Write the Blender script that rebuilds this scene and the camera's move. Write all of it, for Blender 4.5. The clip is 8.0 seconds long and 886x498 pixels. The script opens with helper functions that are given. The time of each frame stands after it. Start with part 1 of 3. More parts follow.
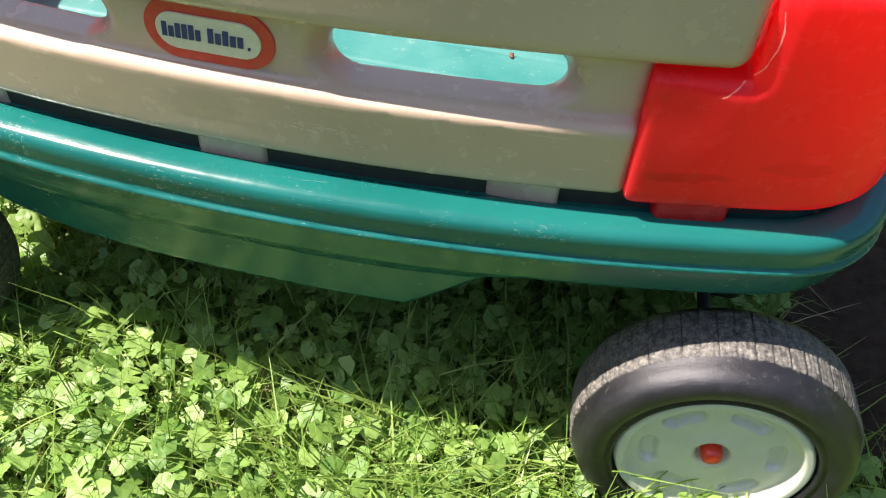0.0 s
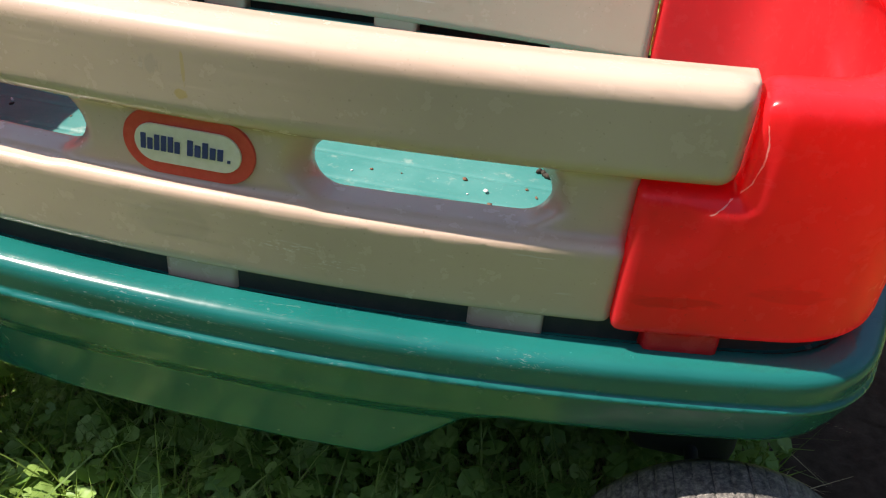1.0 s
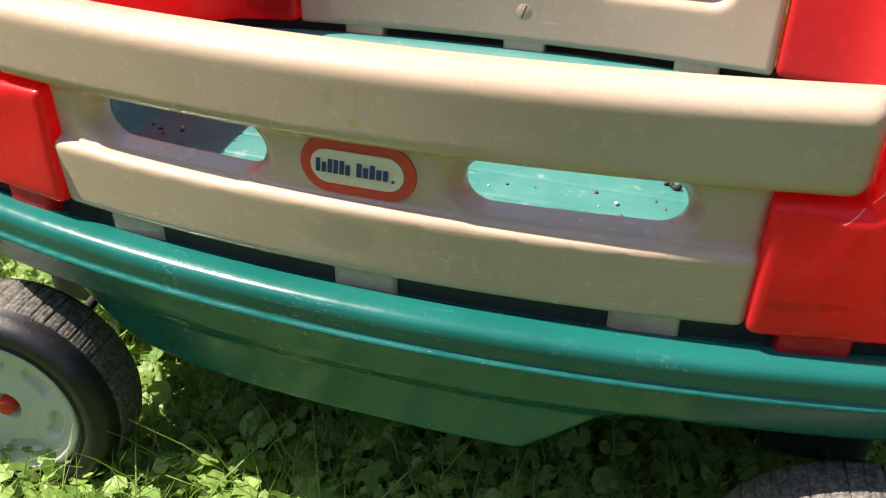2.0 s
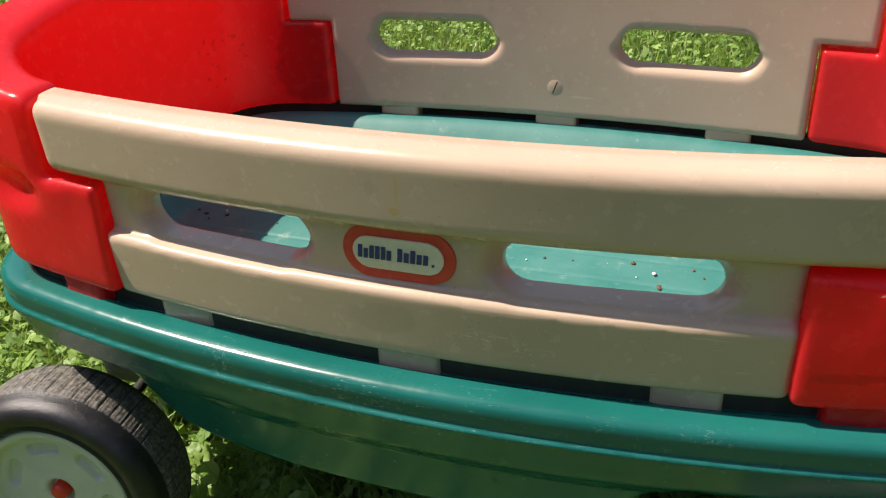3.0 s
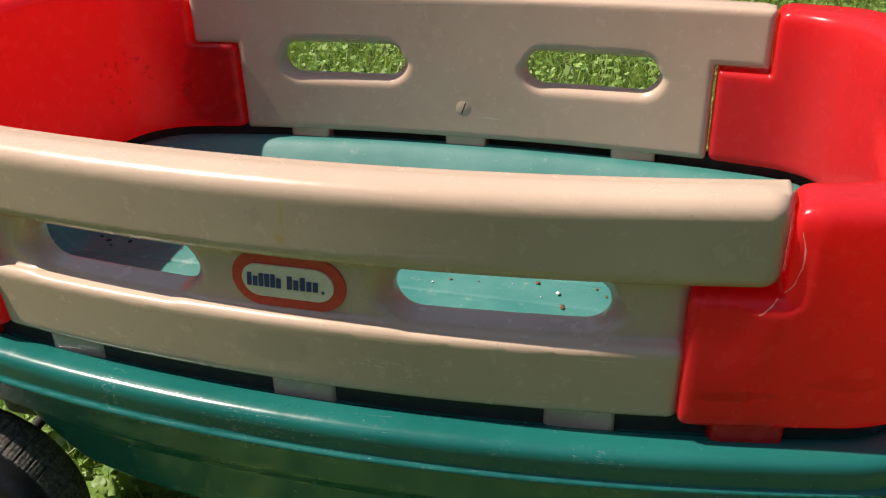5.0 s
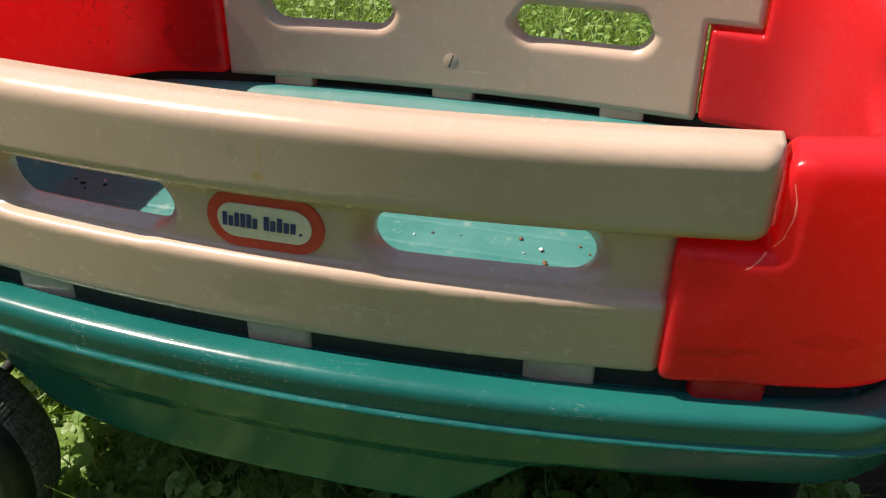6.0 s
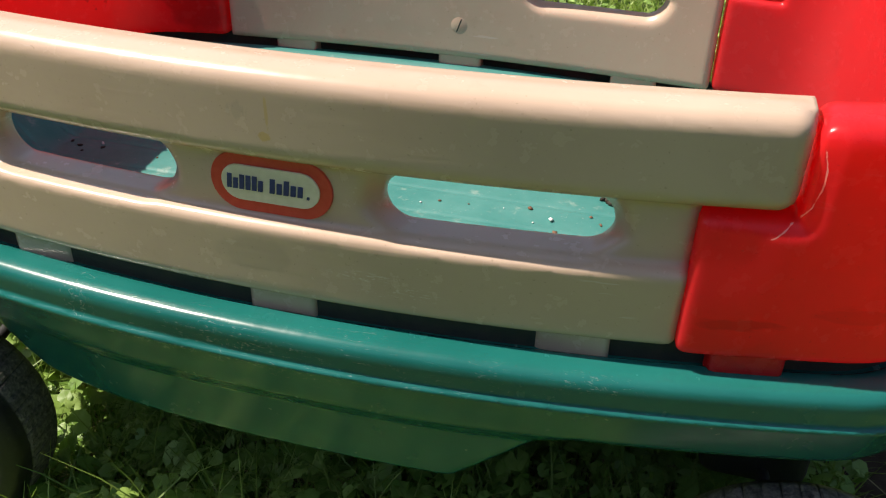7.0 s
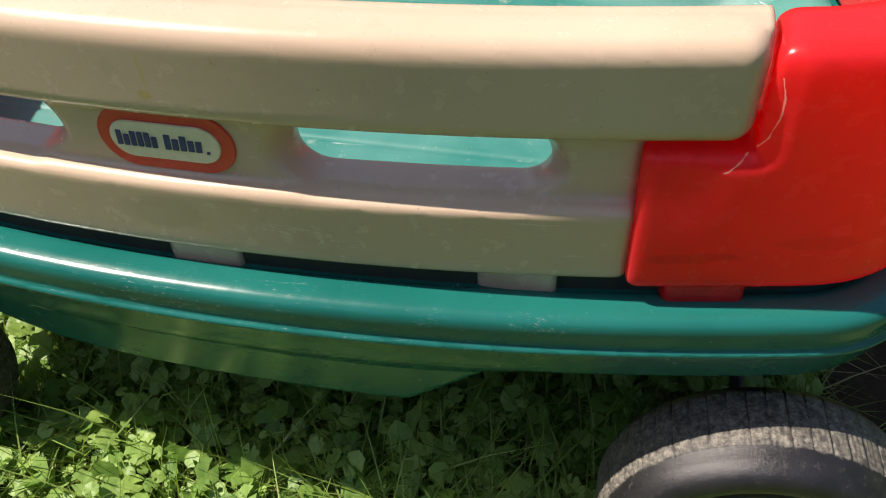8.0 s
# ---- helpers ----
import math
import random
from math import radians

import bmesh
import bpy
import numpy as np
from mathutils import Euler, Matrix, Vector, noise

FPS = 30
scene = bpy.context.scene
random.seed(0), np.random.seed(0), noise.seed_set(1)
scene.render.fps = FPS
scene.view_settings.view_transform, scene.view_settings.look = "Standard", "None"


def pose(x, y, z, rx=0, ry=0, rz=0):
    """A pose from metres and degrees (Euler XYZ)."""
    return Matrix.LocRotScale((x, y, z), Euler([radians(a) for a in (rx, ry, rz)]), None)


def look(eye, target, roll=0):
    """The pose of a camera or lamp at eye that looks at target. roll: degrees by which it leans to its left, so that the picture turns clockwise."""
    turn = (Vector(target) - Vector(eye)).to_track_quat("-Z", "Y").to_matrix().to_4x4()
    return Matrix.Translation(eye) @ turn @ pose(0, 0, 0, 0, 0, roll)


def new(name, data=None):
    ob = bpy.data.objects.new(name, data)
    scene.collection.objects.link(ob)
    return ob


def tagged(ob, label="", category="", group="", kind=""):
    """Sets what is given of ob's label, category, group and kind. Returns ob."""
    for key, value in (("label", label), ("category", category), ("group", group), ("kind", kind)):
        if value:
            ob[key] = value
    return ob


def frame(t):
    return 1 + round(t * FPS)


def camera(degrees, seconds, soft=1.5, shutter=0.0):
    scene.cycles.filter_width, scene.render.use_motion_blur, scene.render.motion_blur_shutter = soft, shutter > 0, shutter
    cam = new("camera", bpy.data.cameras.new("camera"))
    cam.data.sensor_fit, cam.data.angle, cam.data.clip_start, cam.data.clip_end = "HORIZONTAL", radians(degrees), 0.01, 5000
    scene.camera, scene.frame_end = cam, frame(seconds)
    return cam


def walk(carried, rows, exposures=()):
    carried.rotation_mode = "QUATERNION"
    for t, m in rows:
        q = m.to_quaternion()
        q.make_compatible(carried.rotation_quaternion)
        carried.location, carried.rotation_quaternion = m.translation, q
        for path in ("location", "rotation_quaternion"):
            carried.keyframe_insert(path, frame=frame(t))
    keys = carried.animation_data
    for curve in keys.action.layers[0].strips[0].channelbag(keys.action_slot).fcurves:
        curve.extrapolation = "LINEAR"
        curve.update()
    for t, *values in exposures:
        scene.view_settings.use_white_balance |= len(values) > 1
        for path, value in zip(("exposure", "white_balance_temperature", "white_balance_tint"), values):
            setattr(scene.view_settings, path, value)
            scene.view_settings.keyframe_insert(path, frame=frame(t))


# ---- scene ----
cam = camera(53.9, 8.0, soft=1.15)
PATH = [
    (0, (0.226, -0.661, 0.752), (-0.027, 0.653, -0.734), 3.2),
    (0.5, (0.245, -0.648, 0.719), (-0.039, 0.929, -0.478), 3.7),
    (1, (0.224, -0.679, 0.693), (-0.043, 0.961, -0.421), 5.4),
    (1.5, (0.219, -0.706, 0.7), (-0.121, 0.89, -0.456), 4.0),
    (2, (0.21, -0.728, 0.721), (-0.301, 0.859, -0.383), 0.2),
    (2.2, (0.212, -0.73, 0.728), (-0.362, 0.85, -0.355), -1.3),
    (3.5, (0.21, -0.733, 0.742), (-0.384, 0.934, -0.189), -3.7),
    (4, (0.223, -0.727, 0.745), (-0.318, 0.962, -0.181), -3.3),
    (5.5, (0.243, -0.714, 0.735), (-0.217, 0.967, -0.246), -1.1),
    (6, (0.24, -0.711, 0.721), (-0.203, 0.954, -0.295), 0.5),
    (6.5, (0.231, -0.707, 0.713), (-0.231, 0.937, -0.329), 1.1),
    (7, (0.226, -0.7, 0.707), (-0.197, 0.937, -0.36), 1.5),
    (7.5, (0.246, -0.666, 0.714), (-0.139, 0.923, -0.437), -1.7),
    (8, (0.248, -0.599, 0.743), (-0.121, 0.758, -0.679), -3.6),
]
walk(cam, [(t, look(eye, target, roll)) for t, eye, target, roll in PATH],
     exposures=[(0.0, 1.30, 6600, 20), (0.4, 1.12, 6250, 26), (1.0, 0.90, 6700, 20), (1.5, 1.02, 6000, 20), (2.0, 1.05, 6950, 17), (2.2, 1.02, 6950, 17),
                (3.5, 0.38, 7000, 17), (4.2, 0.36, 7000, 17), (5.5, 0.40, 7000, 19), (6.5, 0.56, 7000, 19), (7.0, 0.59, 7000, 19), (8.0, 0.64, 7000, 17)])

# ---- light ----
SUN_AZ, SUN_EL = 187.7, 55.3      # the sun stands over the -x end, a little to the near side
world = bpy.data.worlds.new("sky")
scene.world = world
world.use_nodes = True
wn = world.node_tree.nodes
sky = wn.new("ShaderNodeTexSky")
sky.sky_type, sky.sun_disc = "NISHITA", False
sky.sun_elevation, sky.sun_rotation = radians(SUN_EL), radians(90 - SUN_AZ)
wn["Background"].inputs["Strength"].default_value = 0.110
world.node_tree.links.new(sky.outputs[0], wn["Background"].inputs["Color"])
sun = new("sun", bpy.data.lights.new("sun", "SUN"))
sun.data.energy, sun.data.angle, sun.data.color = 5.3, radians(0.55), (1.0, 0.95, 0.86)
sun_dir = Vector((math.cos(radians(SUN_AZ)) * math.cos(radians(SUN_EL)),
                  math.sin(radians(SUN_AZ)) * math.cos(radians(SUN_EL)), math.sin(radians(SUN_EL))))
sun.matrix_world = Matrix.Translation((-3, 0, 5)) @ sun_dir.to_track_quat("Z", "Y").to_matrix().to_4x4()


# ---- materials ----
def material(name):
    m = bpy.data.materials.new(name)
    m.use_nodes = True
    nt = m.node_tree
    return m, nt, nt.nodes["Principled BSDF"], nt.nodes["Material Output"]


def noise_node(nt, scale, detail=4.0, rough=0.6, stretch=(1, 1, 1)):
    co = nt.nodes.new("ShaderNodeTexCoord")
    mp = nt.nodes.new("ShaderNodeMapping")
    mp.inputs["Scale"].default_value = stretch
    nt.links.new(co.outputs["Object"], mp.inputs["Vector"])
    n = nt.nodes.new("ShaderNodeTexNoise")
    n.inputs["Scale"].default_value, n.inputs["Detail"].default_value = scale, detail
    n.inputs["Roughness"].default_value = rough
    nt.links.new(mp.outputs[0], n.inputs["Vector"])
    return n.outputs["Fac"]


def ramp(nt, fac, lo, hi, a=(0, 0, 0, 1), b=(1, 1, 1, 1)):
    r = nt.nodes.new("ShaderNodeValToRGB")
    r.color_ramp.elements[0].position, r.color_ramp.elements[1].position = lo, hi
    r.color_ramp.elements[0].color, r.color_ramp.elements[1].color = a, b
    nt.links.new(fac, r.inputs["Fac"])
    return r.outputs["Color"]


def mix(nt, fac, a, b, mode="MIX"):
    m = nt.nodes.new("ShaderNodeMix")
    m.data_type, m.blend_type = "RGBA", mode
    for sock, val in ((m.inputs[0], fac), (m.inputs[6], a), (m.inputs[7], b)):
        if isinstance(val, bpy.types.NodeSocket):
            nt.links.new(val, sock)
        else:
            sock.default_value = val
    return m.outputs[2]


def bump(nt, fac, strength, dist, normal=None):
    b = nt.nodes.new("ShaderNodeBump")
    b.inputs["Strength"].default_value, b.inputs["Distance"].default_value = strength, dist
    nt.links.new(fac, b.inputs["Height"])
    if normal is not None:
        nt.links.new(normal, b.inputs["Normal"])
    return b.outputs["Normal"]


def blotch(nt, centre, size, cut=0.5, grain=220.0, stretch=(1, 1, 1), line=0.0):
    """A ragged mark of its own shape at a place on the thing."""
    co = nt.nodes.new("ShaderNodeTexCoord")
    mp = nt.nodes.new("ShaderNodeMapping")
    mp.vector_type = "TEXTURE"
    mp.inputs["Location"].default_value, mp.inputs["Scale"].default_value = centre, size
    nt.links.new(co.outputs["Object"], mp.inputs["Vector"])
    ln = nt.nodes.new("ShaderNodeVectorMath")
    ln.operation = "LENGTH"
    nt.links.new(mp.outputs[0], ln.inputs[0])
    fall = nt.nodes.new("ShaderNodeMapRange")
    fall.inputs[1].default_value, fall.inputs[2].default_value = 1.0, 0.2
    nt.links.new(ln.outputs["Value"], fall.inputs[0])
    m = nt.nodes.new("ShaderNodeMath")
    m.operation = "MULTIPLY"
    nt.links.new(fall.outputs[0], m.inputs[0])
    field = noise_node(nt, grain, 2.0 if line else 4.0, 0.6, stretch)
    if line:
        # thin wandering lines where the noise crosses its middle value, broken up by a second noise
        d = nt.nodes.new("ShaderNodeMath")
        d.operation, d.inputs[1].default_value = "SUBTRACT", 0.5
        nt.links.new(field, d.inputs[0])
        ab = nt.nodes.new("ShaderNodeMath")
        ab.operation = "ABSOLUTE"
        nt.links.new(d.outputs[0], ab.inputs[0])
        thin = nt.nodes.new("ShaderNodeMapRange")
        thin.inputs[1].default_value, thin.inputs[2].default_value = line, 0.0
        nt.links.new(ab.outputs[0], thin.inputs[0])
        br = nt.nodes.new("ShaderNodeMath")
        br.operation = "MULTIPLY"
        nt.links.new(thin.outputs[0], br.inputs[0])
        nt.links.new(ramp(nt, noise_node(nt, 330.0, 3.0), 0.45, 0.6), br.inputs[1])
        nt.links.new(br.outputs[0], m.inputs[1])
        return m.outputs[0]
    nt.links.new(field, m.inputs[1])
    return ramp(nt, m.outputs[0], cut - 0.04, cut + 0.05)


def arc_scratch(nt, cx, cz, radius, z0, z1):
    """A thin ragged scratch along an arc in the upright plane, on the near side only."""
    co = nt.nodes.new("ShaderNodeTexCoord")
    sep = nt.nodes.new("ShaderNodeSeparateXYZ")
    nt.links.new(co.outputs["Object"], sep.inputs[0])

    def calc(op, a, b=0.0, c=0.0):
        n = nt.nodes.new("ShaderNodeMath")
        n.operation = op
        for sock, val in zip(n.inputs, (a, b, c)):
            if isinstance(val, bpy.types.NodeSocket):
                nt.links.new(val, sock)
            else:
                sock.default_value = val
        return n.outputs[0]
    jag = calc("MULTIPLY_ADD", noise_node(nt, 170, 3), 0.002, -0.001)
    dx, dz = calc("ADD", calc("SUBTRACT", sep.outputs[0], cx), jag), calc("SUBTRACT", sep.outputs[2], cz)
    dist = calc("ABSOLUTE", calc("SUBTRACT", calc("SQRT", calc("ADD", calc("MULTIPLY", dx, dx), calc("MULTIPLY", dz, dz))), radius))
    width = calc("MULTIPLY_ADD", noise_node(nt, 260, 3), 0.0013, -0.00030)
    on = calc("LESS_THAN", dist, width)
    for low, high in ((sep.outputs[2], z1), (z0, sep.outputs[2]), (cx + 0.02, sep.outputs[0]), (sep.outputs[1], -0.2375)):
        on = calc("MULTIPLY", on, calc("LESS_THAN", low, high))
    return on


def plastic(name, base, worn, dirt, rough=0.34, glow=0.0, scratch=1.0, grime=0.35, marks=(), streak=0.06, scratches=()):
    """Aged moulded plastic: faded clouds, grime, fine scratches; glow is how much light passes through the wall."""
    m, nt, p, out = material(name)
    cloud = ramp(nt, noise_node(nt, 9, 5), 0.35, 0.75)
    col = mix(nt, cloud, (*base, 1), (*worn, 1))
    spots = ramp(nt, noise_node(nt, 38, 6, 0.7), 0.60, 0.78)
    gr = nt.nodes.new("ShaderNodeMath")
    gr.operation, gr.inputs[1].default_value = "MULTIPLY", grime
    nt.links.new(spots, gr.inputs[0])
    col = mix(nt, gr.outputs[0], col, (*dirt, 1))
    # scratches: thin bands of a stretched noise, only inside scuffed areas
    scr = ramp(nt, noise_node(nt, 60, 3, 0.5, (0.25, 1, 3.2)), 0.665, 0.69)
    area = ramp(nt, noise_node(nt, 11, 2), 0.58, 0.66)
    both = nt.nodes.new("ShaderNodeMath")
    both.operation = "MULTIPLY"
    nt.links.new(scr, both.inputs[0])
    nt.links.new(area, both.inputs[1])
    sc = nt.nodes.new("ShaderNodeMath")
    sc.operation, sc.inputs[1].default_value = "MULTIPLY", 0.35 * scratch
    nt.links.new(both.outputs[0], sc.inputs[0])
    sp = nt.nodes.new("ShaderNodeMath")
    sp.operation, sp.inputs[1].default_value = "MULTIPLY", 0.45
    nt.links.new(ramp(nt, noise_node(nt, 420, 2, 0.5), 0.70, 0.74), sp.inputs[0])
    col = mix(nt, sp.outputs[0], col, (*dirt, 1))
    pale = tuple(min(1.0, 0.45 + 0.5 * c) for c in worn)
    col = mix(nt, sc.outputs[0], col, (*pale, 1))
    for tint, strength, *where in marks:
        mk = nt.nodes.new("ShaderNodeMath")
        mk.operation, mk.inputs[1].default_value = "MULTIPLY", strength
        nt.links.new(blotch(nt, *where), mk.inputs[0])
        col = mix(nt, mk.outputs[0], col, (*tint, 1))
    for tint, *where in scratches:
        col = mix(nt, arc_scratch(nt, *where), col, (*tint, 1))
    nt.links.new(col, p.inputs["Base Color"])
    rr = ramp(nt, noise_node(nt, 70, 5), 0.3, 0.8, (rough - 0.05,) * 3 + (1,), (rough + 0.10,) * 3 + (1,))
    nt.links.new(rr, p.inputs["Roughness"])
    p.inputs["Specular IOR Level"].default_value = 0.45
    n1 = bump(nt, noise_node(nt, 900, 2), 0.06, 0.0004)
    n2 = bump(nt, noise_node(nt, 14, 2), 0.04, 0.004, n1)
    n2 = bump(nt, noise_node(nt, 260, 3, 0.6, (0.03, 0.6, 1.0)), streak, 0.0006, n2)
    nt.links.new(n2, p.inputs["Normal"])
    if glow:
        tr = nt.nodes.new("ShaderNodeBsdfTranslucent")
        nt.links.new(mix(nt, 0.85, col, (1.0, 0.075, 0.052, 1)), tr.inputs["Color"])
        ms = nt.nodes.new("ShaderNodeMixShader")
        ms.inputs[0].default_value = glow
        nt.links.new(p.outputs[0], ms.inputs[1])
        nt.links.new(tr.outputs[0], ms.inputs[2])
        nt.links.new(ms.outputs[0], out.inputs["Surface"])
    return m


def simple(name, a, b, rough, scale=40, bumps=0.0, metal=0.0):
    m, nt, p, out = material(name)
    fac = ramp(nt, noise_node(nt, scale, 5), 0.3, 0.7)
    nt.links.new(mix(nt, fac, (*a, 1), (*b, 1)), p.inputs["Base Color"])
    p.inputs["Roughness"].default_value, p.inputs["Metallic"].default_value = rough, metal
    if bumps:
        nt.links.new(bump(nt, noise_node(nt, scale * 6, 4), bumps, 0.002), p.inputs["Normal"])
    return m


def leafy(name, dark, light, rough=0.45, thin=0.4):
    """Foliage: a shade of its own for every blade or leaf, light passing through."""
    m, nt, p, out = material(name)
    geo = nt.nodes.new("ShaderNodeNewGeometry")
    fac = ramp(nt, geo.outputs["Random Per Island"], 0.0, 1.0)
    col = mix(nt, fac, (*dark, 1), (*light, 1))
    nt.links.new(col, p.inputs["Base Color"])
    p.inputs["Roughness"].default_value = rough
    tr = nt.nodes.new("ShaderNodeBsdfTranslucent")
    nt.links.new(mix(nt, 0.5, col, (0.30, 0.44, 0.06, 1)), tr.inputs["Color"])
    ms = nt.nodes.new("ShaderNodeMixShader")
    ms.inputs[0].default_value = thin
    nt.links.new(p.outputs[0], ms.inputs[1])
    nt.links.new(tr.outputs[0], ms.inputs[2])
    nt.links.new(ms.outputs[0], out.inputs["Surface"])
    return m


WHITE_SCUFF, GREY_SCUFF, YELLOW, DARK_SMUDGE = (0.62, 0.68, 0.64), (0.30, 0.27, 0.22), (0.52, 0.36, 0.10), (0.05, 0.012, 0.012)
TAN = plastic("tan_plastic", (0.505, 0.375, 0.270), (0.55, 0.424, 0.312), (0.30, 0.23, 0.15), 0.23, 0.0, 0.8, 0.26, (
    (YELLOW, 0.6, (0.003, -0.271, 0.485), (0.010, 0.02, 0.008), 0.40, 190.0),
    (YELLOW, 0.5, (0.006, -0.270, 0.500), (0.0022, 0.02, 0.020), 0.30, 90.0),
    (GREY_SCUFF, 0.22, (-0.014, -0.270, 0.500), (0.016, 0.02, 0.014), 0.40, 120.0, (3.0, 1.0, 0.5)),
    ((0.80, 0.76, 0.68), 0.8, (0.060, -0.270, 0.394), (0.030, 0.02, 0.005), 0.5, 170.0, (0.20, 1.0, 2.2), 0.06),
    ((0.80, 0.76, 0.68), 0.6, (0.085, -0.270, 0.385), (0.040, 0.02, 0.007), 0.5, 200.0, (0.25, 1.0, 2.2), 0.04),
    ((0.20, 0.19, 0.14), 0.16, (-0.008, -0.271, 0.398), (0.060, 0.02, 0.026), 0.30, 24.0),
), 0.14)
RED = plastic("red_plastic", (0.80, 0.030, 0.036), (0.85, 0.046, 0.050), (0.30, 0.03, 0.03), 0.24, 0.52, 0.25, 0.25, (
    (DARK_SMUDGE, 0.85, (-0.345, 0.205, 0.415), (0.05, 0.06, 0.050), 0.46, 130.0),
    # a broad soft dark smudge by the far joint of the tall end
    (DARK_SMUDGE, 0.60, (-0.315, 0.215, 0.425), (0.065, 0.09, 0.100), 0.26, 18.0),
    (DARK_SMUDGE, 0.85, (-0.390, 0.140, 0.440), (0.12, 0.16, 0.120), 0.60, 110.0),
    (DARK_SMUDGE, 0.45, (0.300, -0.255, 0.392), (0.065, 0.03, 0.012), 0.36, 55.0, (0.4, 1.0, 2.0)),
    (DARK_SMUDGE, 0.25, (0.360, -0.235, 0.405), (0.060, 0.03, 0.014), 0.36, 45.0, (0.4, 1.0, 2.0)),
), 0.05, (((0.95, 0.62, 0.50), 0.275, 0.490, 0.045, 0.4525, 0.508),))
BED = plastic("bed_plastic", (0.012, 0.150, 0.128), (0.075, 0.235, 0.205), (0.34, 0.40, 0.33), 0.5, 0.0, 2.4, 0.80, (), 0.25)
GREEN = plastic("green_plastic", (0.003, 0.104, 0.088), (0.007, 0.136, 0.116), (0.03, 0.10, 0.08), 0.215, 0.0, 0.35, 0.25, (
    (WHITE_SCUFF, 0.55, (-0.030, -0.285, 0.336), (0.050, 0.03, 0.012), 0.5, 150.0, (0.30, 1.0, 1.5), 0.012),
    (WHITE_SCUFF, 0.55, (-0.070, -0.286, 0.3225), (0.140, 0.03, 0.004), 0.5, 240.0, (0.35, 1.0, 1.6), 0.030),
    (WHITE_SCUFF, 0.55, (-0.150, -0.280, 0.340), (0.016, 0.03, 0.026), 0.5, 110.0, (1.0, 1.0, 0.6), 0.012),
    (WHITE_SCUFF, 0.55, (0.215, -0.270, 0.345), (0.045, 0.03, 0.008), 0.5, 200.0, (0.35, 1.0, 1.6), 0.010),
    (WHITE_SCUFF, 0.55, (-0.300, -0.262, 0.3225), (0.120, 0.03, 0.004), 0.5, 240.0, (0.35, 1.0, 1.6), 0.022),
    (WHITE_SCUFF, 0.5, (0.030, -0.288, 0.335), (0.220, 0.03, 0.030), 0.58, 110.0, (0.18, 1.0, 1.7), 0.005),
))
CREAM = simple("cream_plastic", (0.52, 0.54, 0.43), (0.60, 0.61, 0.49), 0.38, 30, 0.05)


def tyre_material():
    m, nt, p, out = material("tyre_plastic")
    co = nt.nodes.new("ShaderNodeTexCoord")
    sq = nt.nodes.new("ShaderNodeVectorMath")
    sq.operation = "MULTIPLY"
    sq.inputs[1].default_value = (1, 0, 1)
    nt.links.new(co.outputs["Object"], sq.inputs[0])
    ln = nt.nodes.new("ShaderNodeVectorMath")
    ln.operation = "LENGTH"
    nt.links.new(sq.outputs[0], ln.inputs[0])
    rim = nt.nodes.new("ShaderNodeMapRange")         # tread radius against side wall
    rim.inputs[1].default_value, rim.inputs[2].default_value = 0.1128, 0.1140
    nt.links.new(ln.outputs["Value"], rim.inputs[0])
    nz = nt.nodes.new("ShaderNodeMath")
    nz.operation = "MULTIPLY_ADD"
    nz.inputs[1].default_value, nz.inputs[2].default_value = 4.2, -2.4
    nt.links.new(noise_node(nt, 150, 8, 0.8), nz.inputs[0])
    ad = nt.nodes.new("ShaderNodeMath")
    ad.operation, ad.use_clamp = "ADD", True
    nt.links.new(rim.outputs[0], ad.inputs[0])
    nt.links.new(nz.outputs[0], ad.inputs[1])
    ml = nt.nodes.new("ShaderNodeMath")
    ml.operation, ml.use_clamp = "MULTIPLY", True
    up = nt.nodes.new("ShaderNodeMapRange")
    up.inputs[1].default_value, up.inputs[2].default_value = 0.096, 0.112
    nt.links.new(ln.outputs["Value"], up.inputs[0])
    nt.links.new(ad.outputs[0], ml.inputs[0])
    nt.links.new(up.outputs[0], ml.inputs[1])
    mud = mix(nt, ramp(nt, noise_node(nt, 240, 7, 0.75), 0.34, 0.66), (0.035, 0.033, 0.031, 1), (0.27, 0.25, 0.205, 1))
    black = mix(nt, ramp(nt, noise_node(nt, 60, 4), 0.3, 0.7), (0.007, 0.007, 0.008, 1), (0.015, 0.015, 0.017, 1))
    nt.links.new(mix(nt, ml.outputs[0], black, mud), p.inputs["Base Color"])
    rr = nt.nodes.new("ShaderNodeMapRange")
    rr.inputs[3].default_value, rr.inputs[4].default_value = 0.40, 0.80
    nt.links.new(ml.outputs[0], rr.inputs[0])
    nt.links.new(rr.outputs[0], p.inputs["Roughness"])
    nt.links.new(bump(nt, noise_node(nt, 250, 6, 0.75), 0.6, 0.0009), p.inputs["Normal"])
    return m


RUBBER = tyre_material()
HUBRED = simple("hub_red", (0.62, 0.03, 0.015), (0.70, 0.05, 0.02), 0.3, 60)
DARK = simple("dark_hole", (0.01, 0.01, 0.008), (0.02, 0.018, 0.015), 0.8, 80)
# dark grey-green that carries the shade of the gap under the panels
GAP_SHADE = simple("gap_shade_green", (0.018, 0.034, 0.026), (0.045, 0.048, 0.034), 0.75, 60, 0.2)
# axles and their blocks: near black, the tub's shade is put into the colour
UNDER_SHADE = simple("axle_shade_black", (0.012, 0.014, 0.013), (0.022, 0.024, 0.021), 0.6, 60, 0.2)
BADGE_RED = simple("badge_red", (0.60, 0.045, 0.03), (0.66, 0.07, 0.05), 0.4, 200)
BADGE_CREAM = simple("badge_cream", (0.66, 0.62, 0.45), (0.74, 0.70, 0.54), 0.4, 200)
